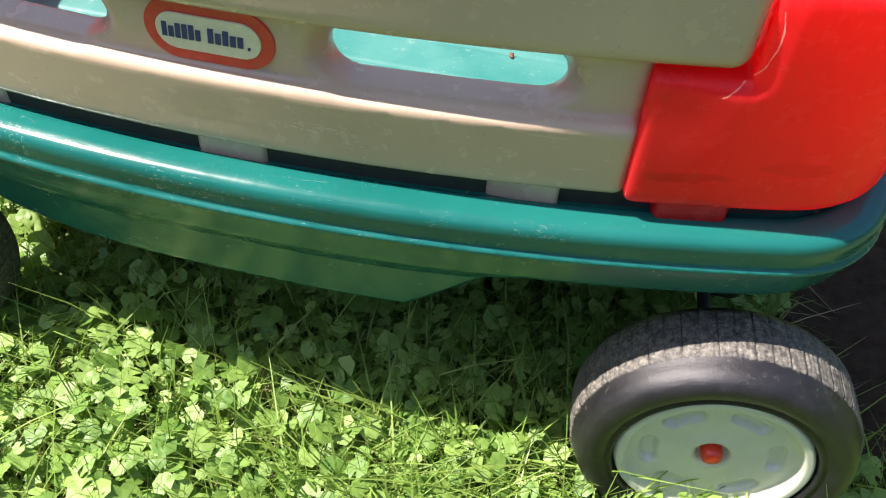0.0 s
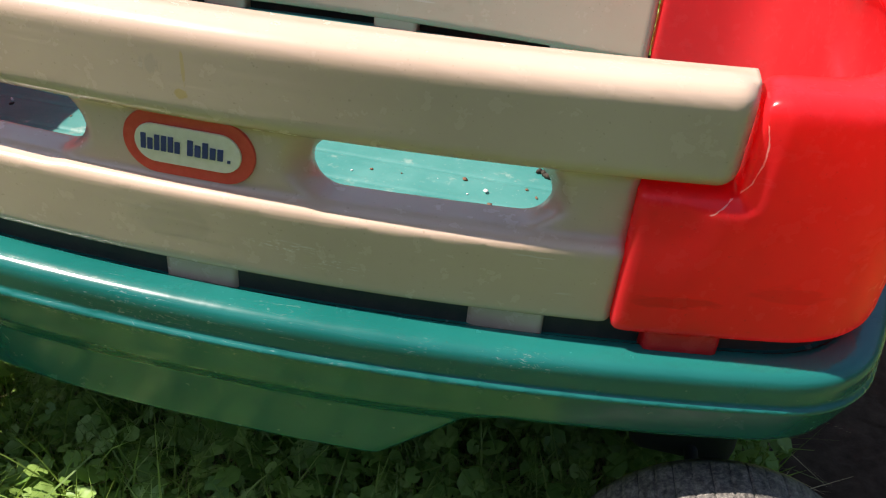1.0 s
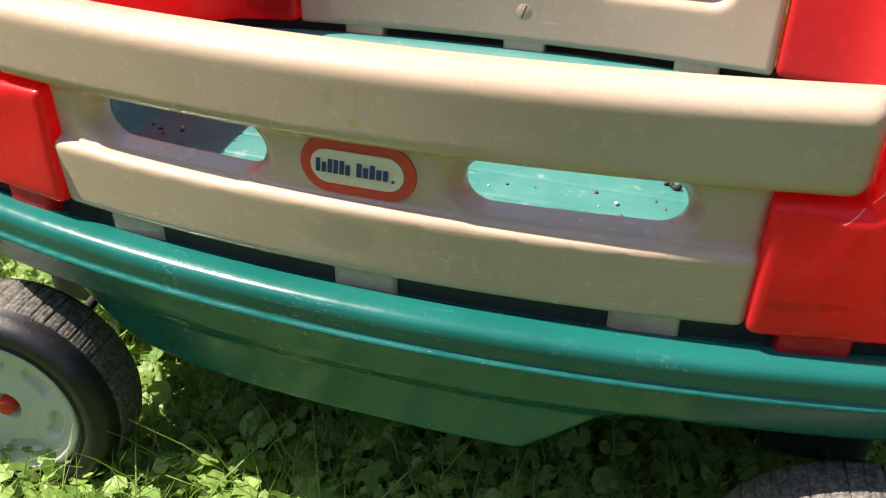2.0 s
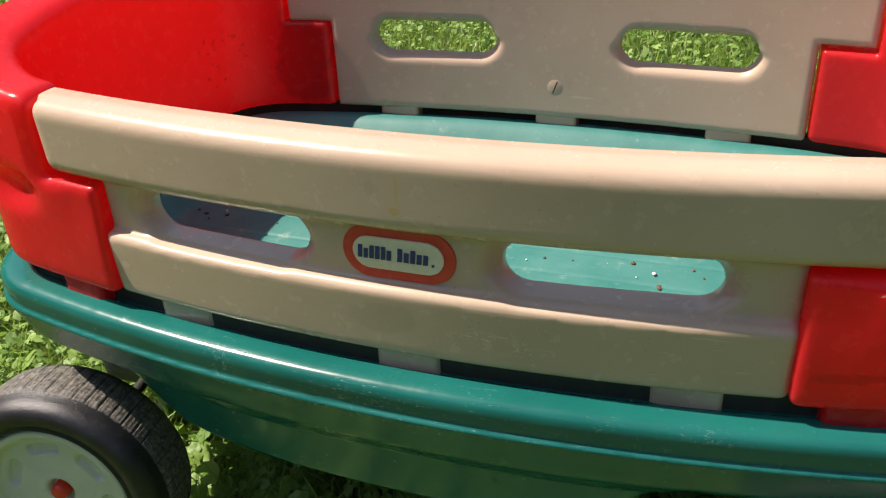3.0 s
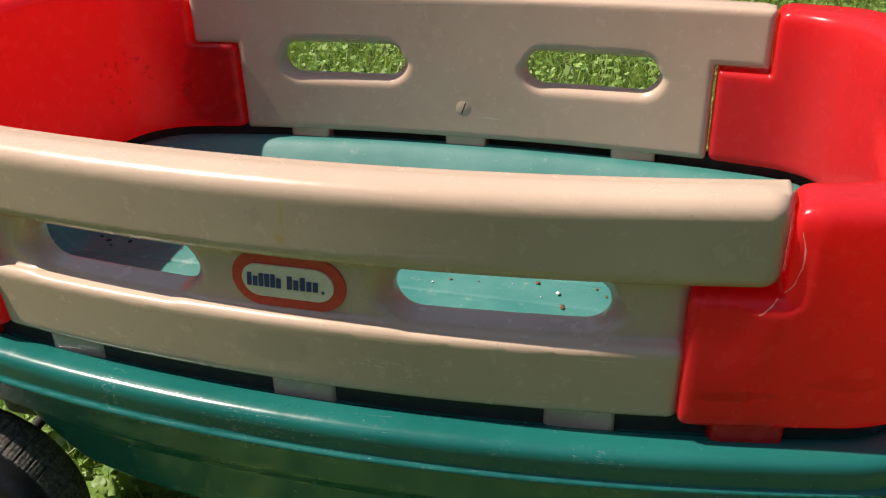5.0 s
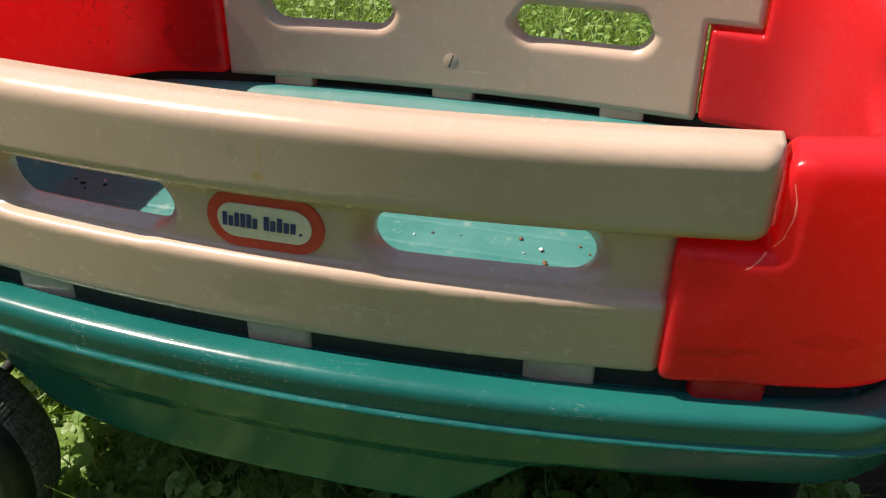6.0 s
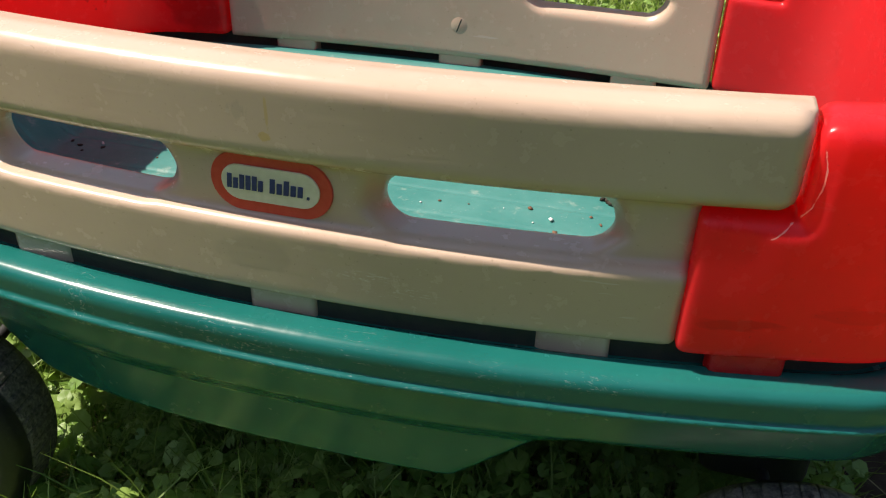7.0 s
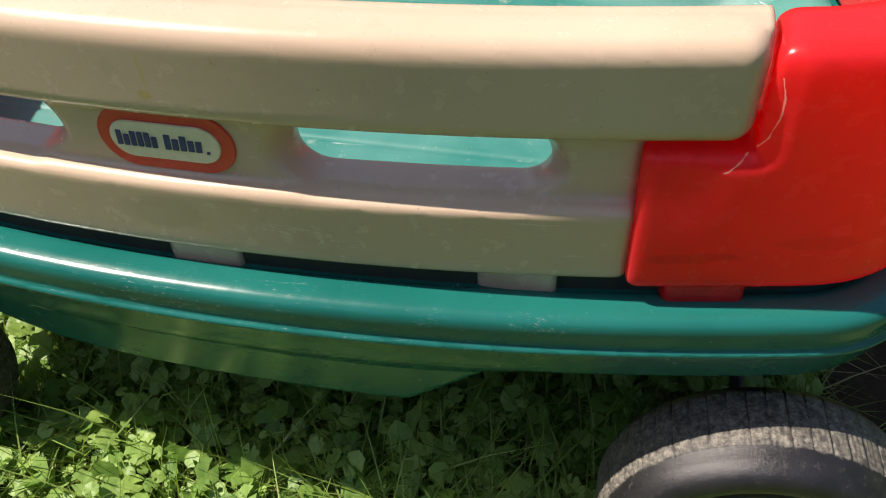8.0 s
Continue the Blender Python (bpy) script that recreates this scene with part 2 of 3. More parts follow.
BADGE_BLUE = simple("badge_blue", (0.02, 0.03, 0.13), (0.03, 0.045, 0.18), 0.4, 200)
# far ground kept near black in full sun: its deep shade is the colour
DEEP_SHADE = simple("mulch", (0.006, 0.004, 0.003), (0.018, 0.010, 0.007), 1.0, 25, 0.6)
DEEP_SHADE.node_tree.nodes["Principled BSDF"].inputs["Specular IOR Level"].default_value = 0.05
# the wagon's shadow on the lawn, painted as dark brown ground
SHADOW_BROWN = simple("wagon_shadow_brown", (0.030, 0.020, 0.012), (0.060, 0.042, 0.026), 0.95, 70, 0.8)
SHADOW_BROWN.node_tree.nodes["Principled BSDF"].inputs["Specular IOR Level"].default_value = 0.1
CHIP = simple("bark_chip", (0.10, 0.045, 0.022), (0.20, 0.10, 0.05), 0.85, 300, 0.3)
BLACK_LEAF = simple("rotten_leaf", (0.012, 0.010, 0.006), (0.04, 0.03, 0.015), 0.8, 300, 0.3)
PALE = simple("pale_fluff", (0.62, 0.64, 0.60), (0.78, 0.78, 0.74), 0.9, 300)
HEDGE = simple("hedge", (0.025, 0.05, 0.012), (0.07, 0.11, 0.03), 0.9, 3, 0.8)
SOIL = simple("soil", (0.025, 0.035, 0.010), (0.06, 0.095, 0.020), 0.95, 60, 0.8)
BLADE = leafy("grass_blade", (0.11, 0.22, 0.026), (0.31, 0.43, 0.10))
LEAF = leafy("round_leaf", (0.12, 0.25, 0.040), (0.30, 0.46, 0.105), 0.5, 0.35)
STRAW = leafy("straw", (0.30, 0.22, 0.10), (0.50, 0.42, 0.22), 0.6, 0.2)


# ---- implicit shapes, meshed by surface nets ----
def smin(a, b, k):
    h = np.clip(0.5 + 0.5 * (b - a) / k, 0, 1)
    return b + (a - b) * h - k * h * (1 - h)


def smax(a, b, k):
    return -smin(-a, -b, k)


def rbox(x, y, z, c, half, r):
    qx, qy, qz = (np.abs(v - cc) - hh + r for v, cc, hh in zip((x, y, z), c, half))
    out = np.sqrt(np.maximum(qx, 0) ** 2 + np.maximum(qy, 0) ** 2 + np.maximum(qz, 0) ** 2)
    return out + np.minimum(np.maximum(qx, np.maximum(qy, qz)), 0) - r


def smooth(a, b, v):
    t = np.clip((v - a) / (b - a), 0, 1)
    return t * t * (3 - 2 * t)


def oval(x, y, a, b, p=3.0, q=2.6):
    """Near enough the signed distance to a superellipse."""
    ax, ay = np.abs(x) / a + 1e-6, np.abs(y) / b + 1e-6
    f = ax ** p + ay ** q + 1e-9
    m = 2.8
    g = f ** (1 / m)
    s = f ** (1 / m - 1) / m
    gx, gy = s * p * ax ** (p - 1) / a, s * q * ay ** (q - 1) / b
    return (g - 1) / np.maximum(np.sqrt(gx * gx + gy * gy), 1.0)


def plan(x, y, grow=0.0):
    """The wagon's outline from above: bowed sides, bowed ends, tight round corners."""
    a = (np.abs(y) - (0.271 - 0.30 * x * x)) / np.sqrt(1 + (0.6 * x) ** 2)
    b = (np.abs(x) - (0.4565 - 1.0 * y * y)) / np.sqrt(1 + (2.0 * np.clip(y, -0.3, 0.3)) ** 2)
    return smax(a - grow, b - grow, 0.038)


def stadium(u, v, half, r):
    return np.hypot(np.maximum(np.abs(u) - half, 0), v) - r


def net(name, f, lo, hi, h):
    """Meshes f < 0 inside the box lo..hi with cells of size h, smooth-shaded."""
    h = np.array(h if isinstance(h, tuple) else (h, h, h))
    ax = [np.arange(a, b + c, c) for a, b, c in zip(lo, hi, h)]
    g = np.meshgrid(*ax, indexing="ij")
    v = f(*g)
    n = np.array(v.shape) - 1
    corners = [v[i:n[0] + i, j:n[1] + j, k:n[2] + k] for i in (0, 1) for j in (0, 1) for k in (0, 1)]
    inside = sum((c < 0).astype(np.int8) for c in corners)
    mask = (inside > 0) & (inside < 8)
    cells = np.argwhere(mask)
    cv = np.stack([c[mask] for c in corners], 1)
    off = np.array([(i, j, k) for i in (0, 1) for j in (0, 1) for k in (0, 1)], float)
    acc, cnt = np.zeros((len(cells), 3)), np.zeros((len(cells), 1))
    for a in range(8):
        for b in range(a + 1, 8):
            if abs(off[a] - off[b]).sum() == 1:
                va, vb = cv[:, a], cv[:, b]
                x = (va < 0) != (vb < 0)
                t = np.where(x, va / np.where(x, va - vb, 1), 0)[:, None]
                acc += np.where(x[:, None], off[a] + t * (off[b] - off[a]), 0)
                cnt += x[:, None]
    pts = np.array(lo) + h * (cells + acc / cnt)
    for _ in range(2):
        e = 2e-4
        x, y, z = pts.T
        d = f(x, y, z)
        gr = np.stack([f(x + e, y, z) - f(x - e, y, z), f(x, y + e, z) - f(x, y - e, z), f(x, y, z + e) - f(x, y, z - e)], 1) / (2 * e)
        step = d[:, None] * gr / np.maximum((gr ** 2).sum(1, keepdims=True), 0.2)
        pts = pts - np.clip(step, -0.5 * h, 0.5 * h)
    idx = -np.ones(mask.shape, np.int64)
    idx[mask] = np.arange(len(cells))
    s = v < 0
    quads = []
    for d in range(3):
        a, b = (d + 1) % 3, (d + 2) % 3
        sl0, sl1 = [slice(None)] * 3, [slice(None)] * 3
        sl0[d], sl1[d] = slice(0, -1), slice(1, None)
        ch = s[tuple(sl0)] != s[tuple(sl1)]
        e = np.argwhere(ch)
        e = e[(e[:, a] > 0) & (e[:, b] > 0) & (e[:, a] < n[a]) & (e[:, b] < n[b])]
        flip = ~s[tuple(e.T)]
        q = []
        for da, db in ((1, 1), (0, 1), (0, 0), (1, 0)):
            c = e.copy()
            c[:, a] -= da
            c[:, b] -= db
            q.append(idx[tuple(c.T)])
        q = np.stack(q, 1)
        q[flip] = q[flip][:, ::-1]
        quads.append(q)
    quads = np.concatenate(quads)
    quads = quads[(quads >= 0).all(1)]
    return raw(name, pts, quads)


def raw(name, pts, faces, soft=True):
    me = bpy.data.meshes.new(name)
    faces = np.asarray(faces)
    k = faces.shape[1]
    me.vertices.add(len(pts))
    me.vertices.foreach_set("co", np.asarray(pts, np.float32).ravel())
    me.loops.add(faces.size)
    me.loops.foreach_set("vertex_index", faces.ravel().astype(np.int32))
    me.polygons.add(len(faces))
    me.polygons.foreach_set("loop_start", np.arange(0, faces.size, k, dtype=np.int32))
    me.polygons.foreach_set("loop_total", np.full(len(faces), k, np.int32))
    me.polygons.foreach_set("use_smooth", np.full(len(faces), soft))
    me.update()
    me.validate()
    return me


def part(name, me, mat, parent=None, label=""):
    if isinstance(me, bmesh.types.BMesh):
        bm, me = me, bpy.data.meshes.new(name)
        bm.normal_update()
        bm.to_mesh(me)
        bm.free()
        me.polygons.foreach_set("use_smooth", [True] * len(me.polygons))
    if mat and not me.materials:
        me.materials.append(mat)
    ob = new(name, me)
    if parent:
        ob.parent = parent
    return tagged(ob, label)


def lathe(profile, seg, closed=True, wobble=None):
    """Turns (r, y) pairs round the y axis."""
    n = len(profile)
    ang = np.linspace(0, 2 * math.pi, seg, endpoint=False)
    pr = np.array(profile)
    r = np.repeat(pr[None, :, 0], seg, 0)
    y = np.repeat(pr[None, :, 1], seg, 0)
    if wobble is not None:
        r = wobble(r, y, ang)
    pts = np.stack([r * np.cos(ang)[:, None], y, r * np.sin(ang)[:, None]], 2).reshape(-1, 3)
    i, j = np.meshgrid(np.arange(seg), np.arange(n if closed else n - 1), indexing="ij")
    i2, j2 = (i + 1) % seg, (j + 1) % n
    q = np.stack([i * n + j, i * n + j2, i2 * n + j2, i2 * n + j], 2).reshape(-1, 4)
    return pts, q


# ---- the wagon: shared curves ----
def panel_shape(x, y, z, mid, k, low, high, top, slot_z, slot_r, slots, under, bevel):
    """A side panel on the near side: low and high are the half lengths of its lower part and of its top rail."""
    w = y + mid - k * x * x                          # 0 on the outer face, growing inwards
    rz = (top - under) / 2
    lean = 0.035 * np.clip(top - 0.012 - z, 0, 1)      # moulding draft: the face draws back downwards
    rail = rbox(x, w - lean, z, (0, 0.0165, under + rz), (high, 0.0165, rz), 0.0115)
    band = rbox(x, w - 0.0012 - 0.06 * np.clip(0.418 - z, 0, 1), z, (0, 0.0165, 0.3940), (low, 0.0165, 0.0290), 0.007)
    # the slab behind them, smooth on the inside, cut to a T
    tee = np.minimum(np.maximum(np.abs(x) - high, np.abs(z - under - rz) - rz),
                     np.maximum(np.abs(x) - low, np.abs(z - 0.4325) - 0.0675)) + 0.007
    qw = np.abs(w - 0.0260) - 0.0140 + 0.007
    web = np.hypot(np.maximum(tee, 0), np.maximum(qw, 0)) + np.minimum(np.maximum(tee, qw), 0) - 0.007
    f = smin(band, web, 0.004)
    for cx in slots:
        flare = 0.75 * np.clip(0.028 - w, 0, 0.018) * smooth(0.4235, 0.4400, z) + bevel * np.clip(w - 0.027, 0, 0.016) * smooth(slot_z + 0.006, slot_z - 0.006, z)
        f = smax(f, -(stadium(x - cx, z - slot_z, 0.0718 - slot_r, slot_r) - flare), 0.006)
    return smin(rail, f, 0.004)


def tab_mesh(hx, hy, z0, z1):
    return net("tab", lambda x, y, z: rbox(x, y, z, (0, 0, (z0 + z1) / 2), (hx, hy, (z1 - z0) / 2), 0.004),
               (-hx - 0.006, -hy - 0.006, z0 - 0.006), (hx + 0.006, hy + 0.006, z1 + 0.006), 0.003)


def end_shape(x, y, z, top, step):
    """An end wall, for x > 0; top gives the height of its upper edge."""
    e = plan(x, y)
    far = smooth(-0.1, 0.1, y)
    lo, hi = 0.2592 + 0.0173 * far, 0.3125 + 0.0155 * far
    gap = np.hypot(np.maximum(x - hi, 0), np.maximum(0.467 - z, 0))
    proud = 0.0026 * smooth(0.007, 0.015, gap) * (1 - (1 - smooth(0.280, 0.314, x)) * smooth(0.395, 0.455, z))
    f = smax(e - proud, -(e + 0.044), 0.012)
    keep = np.minimum(hi - x, np.maximum(lo - x, z - 0.4615 - step * far))
    f = smax(f, keep, 0.007)
    return smax(smax(f, 0.3645 - z, 0.010), z - top(x, y), 0.014)


def tub_shape(x, y, z):
    e = plan(x, y, 0.018)
    low = np.clip(0.325 - z, 0, 1)
    side = e + 0.36 * low + 0.11 * np.clip(0.348 - np.maximum(z, 0.325), 0, 1) - 0.0036 * smooth(0.3288, 0.3262, z)
    lip = smax(side, np.abs(z - 0.3170) - 0.0355, 0.013)
    seat = np.maximum(e + 0.028, 0.3485 - z)         # lowered ledge that carries the panels
    lip = smax(lip, -seat, 0.006)
    sk = oval(x, y, 0.448, 0.275, 2.6, 2.4) + 0.27 * np.clip(0.30 - z, 0, 1)
    sk = smax(sk, np.abs(z - 0.2570) - 0.0480, 0.006)
    sk = smax(sk, x - (0.120 + 0.98 * np.clip(z - 0.209, 0, 1)), 0.008)
    sk = smax(sk, -x - (0.245 + 1.65 * np.clip(z - 0.209, 0, 1)), 0.008)
    f = smin(lip, sk, 0.012)
    well = np.maximum(plan(x, y, -0.038), 0.304 - z)
    return smax(f, -well, 0.004)


def gap_rim_shape(x, y, z):
    """An upright rim behind the panels' ledge, added to stop light through the gap."""
    return smax(np.abs(plan(x, y) + 0.021) - 0.007, np.abs(z - 0.352) - 0.0145, 0.003)


def bed_shape(x, y, z):
    """The floor inside the tub: grooved, turned up all round in a shallow slope."""
    e = plan(x, y)
    groove = 0.0016 * sum(np.exp(-((y - c) / 0.0022) ** 2) for c in (-0.128, -0.084, -0.040, 0.004, 0.048, 0.092, 0.136))
    top = 0.313 - groove + 0.0425 * smooth(-0.105, -0.048, e)
    return smax(smax(e + 0.0365, z - top, 0.005), 0.302 - z, 0.002)


# ---- lawn ground ----
def ground_height(x, y):
    return 0.029 + 0.004 * np.sin(3.1 * x + 1.0) * np.cos(2.7 * y) + 0.004 * np.sin(9.0 * x + 4.0 * y)


def shadow_patch(x, y):
    """Where grass gives way to the painted wagon shadow at its end, ragged at the rim."""
    a = np.arctan2(y - 0.10, x - 0.66)
    return np.hypot((x - 0.66) / 0.22, (y - 0.10) / 0.34) < 1 + 0.10 * np.sin(5 * a) + 0.06 * np.sin(13 * a + 1)


def make_shadow_patch():
    n, rows = 96, 16
    a, u = np.meshgrid(np.linspace(0, 2 * np.pi, n, endpoint=False), np.linspace(0.001, 1.15, rows), indexing="ij")
    x, y = 0.66 + 0.22 * u * np.cos(a), 0.10 + 0.34 * u * np.sin(a)
    z = ground_height(x, y) + 0.006 * (1 - u ** 4) + np.random.default_rng(31).normal(0, 0.0025, x.shape) - 0.004 * (u > 1.1)
    i, j = np.meshgrid(np.arange(n), np.arange(rows - 1), indexing="ij")
    q = np.stack([i * rows + j, i * rows + j + 1, (i + 1) % n * rows + j + 1, (i + 1) % n * rows + j], 2).reshape(-1, 4)
    return tagged(part("shadow_ground", raw("shadow_ground", np.stack([x, y, z], 2).reshape(-1, 3), q[:, ::-1]), SHADOW_BROWN),
                  "dark brown patch standing for the wagon's deep shadow on the lawn", "soil", kind="structure")


def make_ground():
    xs = np.concatenate([[-300, -60, -15, -6], np.linspace(-3, 3, 61), [6, 15, 60, 300]])
    g = np.meshgrid(xs, xs + 0.5, indexing="ij")
    z = np.where(np.hypot(g[0], g[1]) < 5, ground_height(*g), 0.029) - 0.004
    n = len(xs)
    i, j = np.meshgrid(np.arange(n - 1), np.arange(n - 1), indexing="ij")
    q = np.stack([i * n + j, (i + 1) * n + j, (i + 1) * n + j + 1, i * n + j + 1], 2).reshape(-1, 4)
    ob = part("ground", raw("ground", np.stack([g[0], g[1], z], 2).reshape(-1, 3), q), SOIL)
    return tagged(ob, "dark soil and thatch under a sunlit lawn", "ground", kind="structure")


make_ground()
make_shadow_patch()


def blades(name, count, x0, x1, y0, y1, hmin, hmax, wid, mat, label, lean=0.8, seed=1, segs=3, fade=0.0):
    rng = np.random.default_rng(seed)
    x, y = rng.uniform(x0, x1, count) + rng.normal(0, fade, count), rng.uniform(y0, y1, count) + rng.normal(0, fade, count)
    grown = ~shadow_patch(x, y)
    x, y = x[grown], y[grown]
    count = len(x)
    yaw, side = rng.uniform(0, 2 * np.pi, count), rng.uniform(0, 2 * np.pi, count)
    h = hmin + (hmax - hmin) * rng.beta(2, 3.5, count)
    ln = h * lean * rng.uniform(0.2, 1.3, count)
    w = wid * rng.uniform(0.6, 1.3, count)
    z0 = ground_height(x, y) - 0.004
    pts = []
    for s in range(segs + 1):
        t = s / segs
        cx, cy = x + np.cos(yaw) * ln * t * t, y + np.sin(yaw) * ln * t * t
        cz = z0 + h * (t - 0.22 * t * t * np.clip(ln / h, 0, 1.2))
        half = w * (1 - t) ** 0.6 * 0.5 + 0.0001
        pts += [np.stack([cx - np.cos(side) * half, cy - np.sin(side) * half, cz], 1),
                np.stack([cx + np.cos(side) * half, cy + np.sin(side) * half, cz], 1)]
    m = 2 * (segs + 1)
    pts = np.stack(pts, 1).reshape(-1, 3)
    base = np.arange(count)[:, None] * m
    q = np.concatenate([base + np.array([2 * s, 2 * s + 1, 2 * s + 3, 2 * s + 2]) for s in range(segs)])
    return tagged(part(name, raw(name, pts, q), mat), label, "grass", kind="stuff")


def round_leaves(name, count, x0, x1, y0, y1, size, mat, label, seed=5, k=13):
    """Small scalloped ground-ivy leaves, cupped, on short stalks."""
    rng = np.random.default_rng(seed)
    x, y = rng.uniform(x0, x1, count) + rng.normal(0, 0.12, count), rng.uniform(y0, y1, count) + rng.normal(0, 0.12, count)
    grown = ~shadow_patch(x, y)
    x, y = x[grown], y[grown]
    count = len(x)
    r = size * rng.uniform(0.35, 1.0, count)
    z = ground_height(x, y) + 0.008 + 0.058 * rng.beta(2.0, 1.7, count)
    yaw = rng.uniform(0, 2 * np.pi, count)
    tx, ty = rng.normal(0, 0.38, count), rng.normal(0, 0.38, count)
    a = np.linspace(0.28, 2 * np.pi - 0.28, k)
    scal = 1 + 0.06 * np.cos(np.arange(k) * np.pi)
    pts = [np.stack([x, y, z], 1)]
    for rad, lift in ((0.55, 0.10), (1.0, 0.06)):
        for i in range(k):
            rr = r * rad * (scal[i] if rad == 1.0 else 1)
            dx, dy = rr * np.cos(a[i] + yaw), rr * np.sin(a[i] + yaw)
            pts.append(np.stack([x + dx, y + dy, z + tx * dx + ty * dy + r * lift * (1 + 0.8 * np.sin(3 * a[i] + yaw))], 1))
    m = 1 + 2 * k
    pts = np.stack(pts, 1).reshape(-1, 3)
    base = np.arange(count)[:, None] * m
    q = np.concatenate([base + np.array([0, 1 + i, 2 + i, 2 + i]) for i in range(k - 1)])
    tri = q[:, :3]
    quad = np.concatenate([base + np.array([1 + i, 1 + k + i, 2 + k + i, 2 + i]) for i in range(k - 1)])
    tris = np.concatenate([tri, quad[:, [0, 1, 2]], quad[:, [0, 2, 3]]])
    return tagged(part(name, raw(name, pts, tris), mat), label, "leaves", kind="stuff")


blades("lawn_grass", 72000, -1.3, 1.3, -0.75, 0.5, 0.035, 0.135, 0.0024, BLADE, "bright green lawn grass round the wagon wheels", seed=2, fade=0.08)
blades("far_lawn_grass", 120000, -3.0, 2.2, 0.3, 4.2, 0.03, 0.080, 0.0034, BLADE, "sunlit lawn grass behind the wagon", seed=3, segs=2, fade=0.35)
blades("wide_lawn_grass", 150000, -6.0, 6.0, -5.0, 6.0, 0.03, 0.085, 0.013, BLADE, "lawn grass all round the garden", seed=8, segs=1, fade=0.8)
round_leaves("ground_ivy", 27000, -1.1, 1.1, -0.75, 0.45, 0.0118, LEAF, "round scalloped ground-ivy leaves among the grass", k=13)
round_leaves("far_ground_ivy", 26000, -2.6, 2.0, 0.45, 3.4, 0.0090, LEAF, "round leaves among the far lawn grass", seed=9, k=7)
blades("dry_grass", 26000, -1.2, 1.2, -0.75, 0.4, 0.015, 0.07, 0.0021, STRAW, "pale dry grass thatch low in the lawn", 2.2, seed=4, fade=0.08)
blades("long_grass", 700, -0.9, 0.9, -0.62, -0.20, 0.10, 0.19, 0.0026, BLADE, "long thin grass blades standing out of the lawn", 0.9, seed=14, segs=4)
blades("long_grass", 300, 0.02, 0.30, -0.40, -0.26, 0.08, 0.17, 0.0030, BLADE, "tuft of long grass blades leaning beside the wheel", 1.5, seed=15, segs=4)


# mounded ground at the lawn's edge, with deep shade painted in
def make_shaded_ground():
    n = 70
    u = np.linspace(0, 1, n)
    g = np.meshgrid(-6.0 + 3.7 * u, 1.75 + 4.0 * u, indexing="ij")
    edge = np.minimum.reduce([g[0] + 6.0, -2.3 - g[0], g[1] - 1.75, 5.75 - g[1]])
    rng = np.random.default_rng(12)
    z = -0.02 + 0.16 * smooth(0.0, 0.35, edge) + rng.normal(0, 0.012, g[0].shape)
    i, j = np.meshgrid(np.arange(n - 1), np.arange(n - 1), indexing="ij")
    q = np.stack([i * n + j, (i + 1) * n + j, (i + 1) * n + j + 1, i * n + j + 1], 2).reshape(-1, 4)
    return tagged(part("shaded_ground", raw("shaded_ground", np.stack([g[0], g[1], z], 2).reshape(-1, 3), q, False), DEEP_SHADE),
                  "dark brown ground at the edge of the lawn, deep shade in its colour", "mulch", kind="structure")


make_shaded_ground()


def make_hedge():
    """A plain tall hedge that closes the garden all round, well away from the wagon."""
    n, rows = 240, 14
    a = np.linspace(0, 2 * np.pi, n, endpoint=False)
    rng = np.random.default_rng(21)
    pts = []
    for k in range(rows):
        r = 11.0 + rng.normal(0, 0.22, n) + 0.5 * np.sin(5 * a) + 0.06 * k
        z = np.full(n, 4.6 * k / (rows - 1)) + (rng.normal(0, 0.25, n) if k == rows - 1 else 0)
        pts.append(np.stack([r * np.cos(a), r * np.sin(a), z], 1))
    i, j = np.meshgrid(np.arange(rows - 1), np.arange(n), indexing="ij")
    j2 = (j + 1) % n
    q = np.stack([i * n + j, (i + 1) * n + j, (i + 1) * n + j2, i * n + j2], 2).reshape(-1, 4)
    return tagged(part("backdrop", raw("backdrop", np.concatenate(pts), q, False), HEDGE), "dark green hedge closing the garden", "hedge", kind="structure")


make_hedge()


# ---- the wagon ----
wagon = tagged(new("toy_wagon"), "faded green, red and tan moulded plastic children's wagon on the lawn", "toy wagon")

tub = part("tub", net("tub", tub_shape, (-0.50, -0.305, 0.195), (0.50, 0.305, 0.368), (0.0044, 0.0032, 0.0019)), GREEN, wagon, "scratched glossy green plastic tub with rolled rim")
part("gap_rim", net("gap_rim", gap_rim_shape, (-0.47, -0.275, 0.334), (0.47, 0.275, 0.370), (0.0048, 0.0030, 0.0030)), GAP_SHADE, tub, "dark green rim added to close the shaded gap behind the panels")
bed = part("bed", net("bed", bed_shape, (-0.44, -0.245, 0.296), (0.44, 0.245, 0.362), (0.006, 0.0020, 0.003)), BED, tub, "sun-faded dusty pale green grooved floor")

tab_me = tab_mesh(0.0245, 0.0130, 0.340, 0.380)
knob_pts, knob_q = lathe([(0.0001, 0.0035), (0.009, 0.0035), (0.0115, 0.0025), (0.0125, 0.0), (0.0125, -0.004), (0.0001, -0.004)], 32, False)
knob_me = raw("latch_knob", knob_pts, knob_q)
slit_me = net("slit", lambda x, y, z: rbox(x, y, z, (0, 0, 0), (0.0014, 0.0016, 0.0085), 0.001), (-0.004, -0.004, -0.012), (0.004, 0.004, 0.012), 0.001)


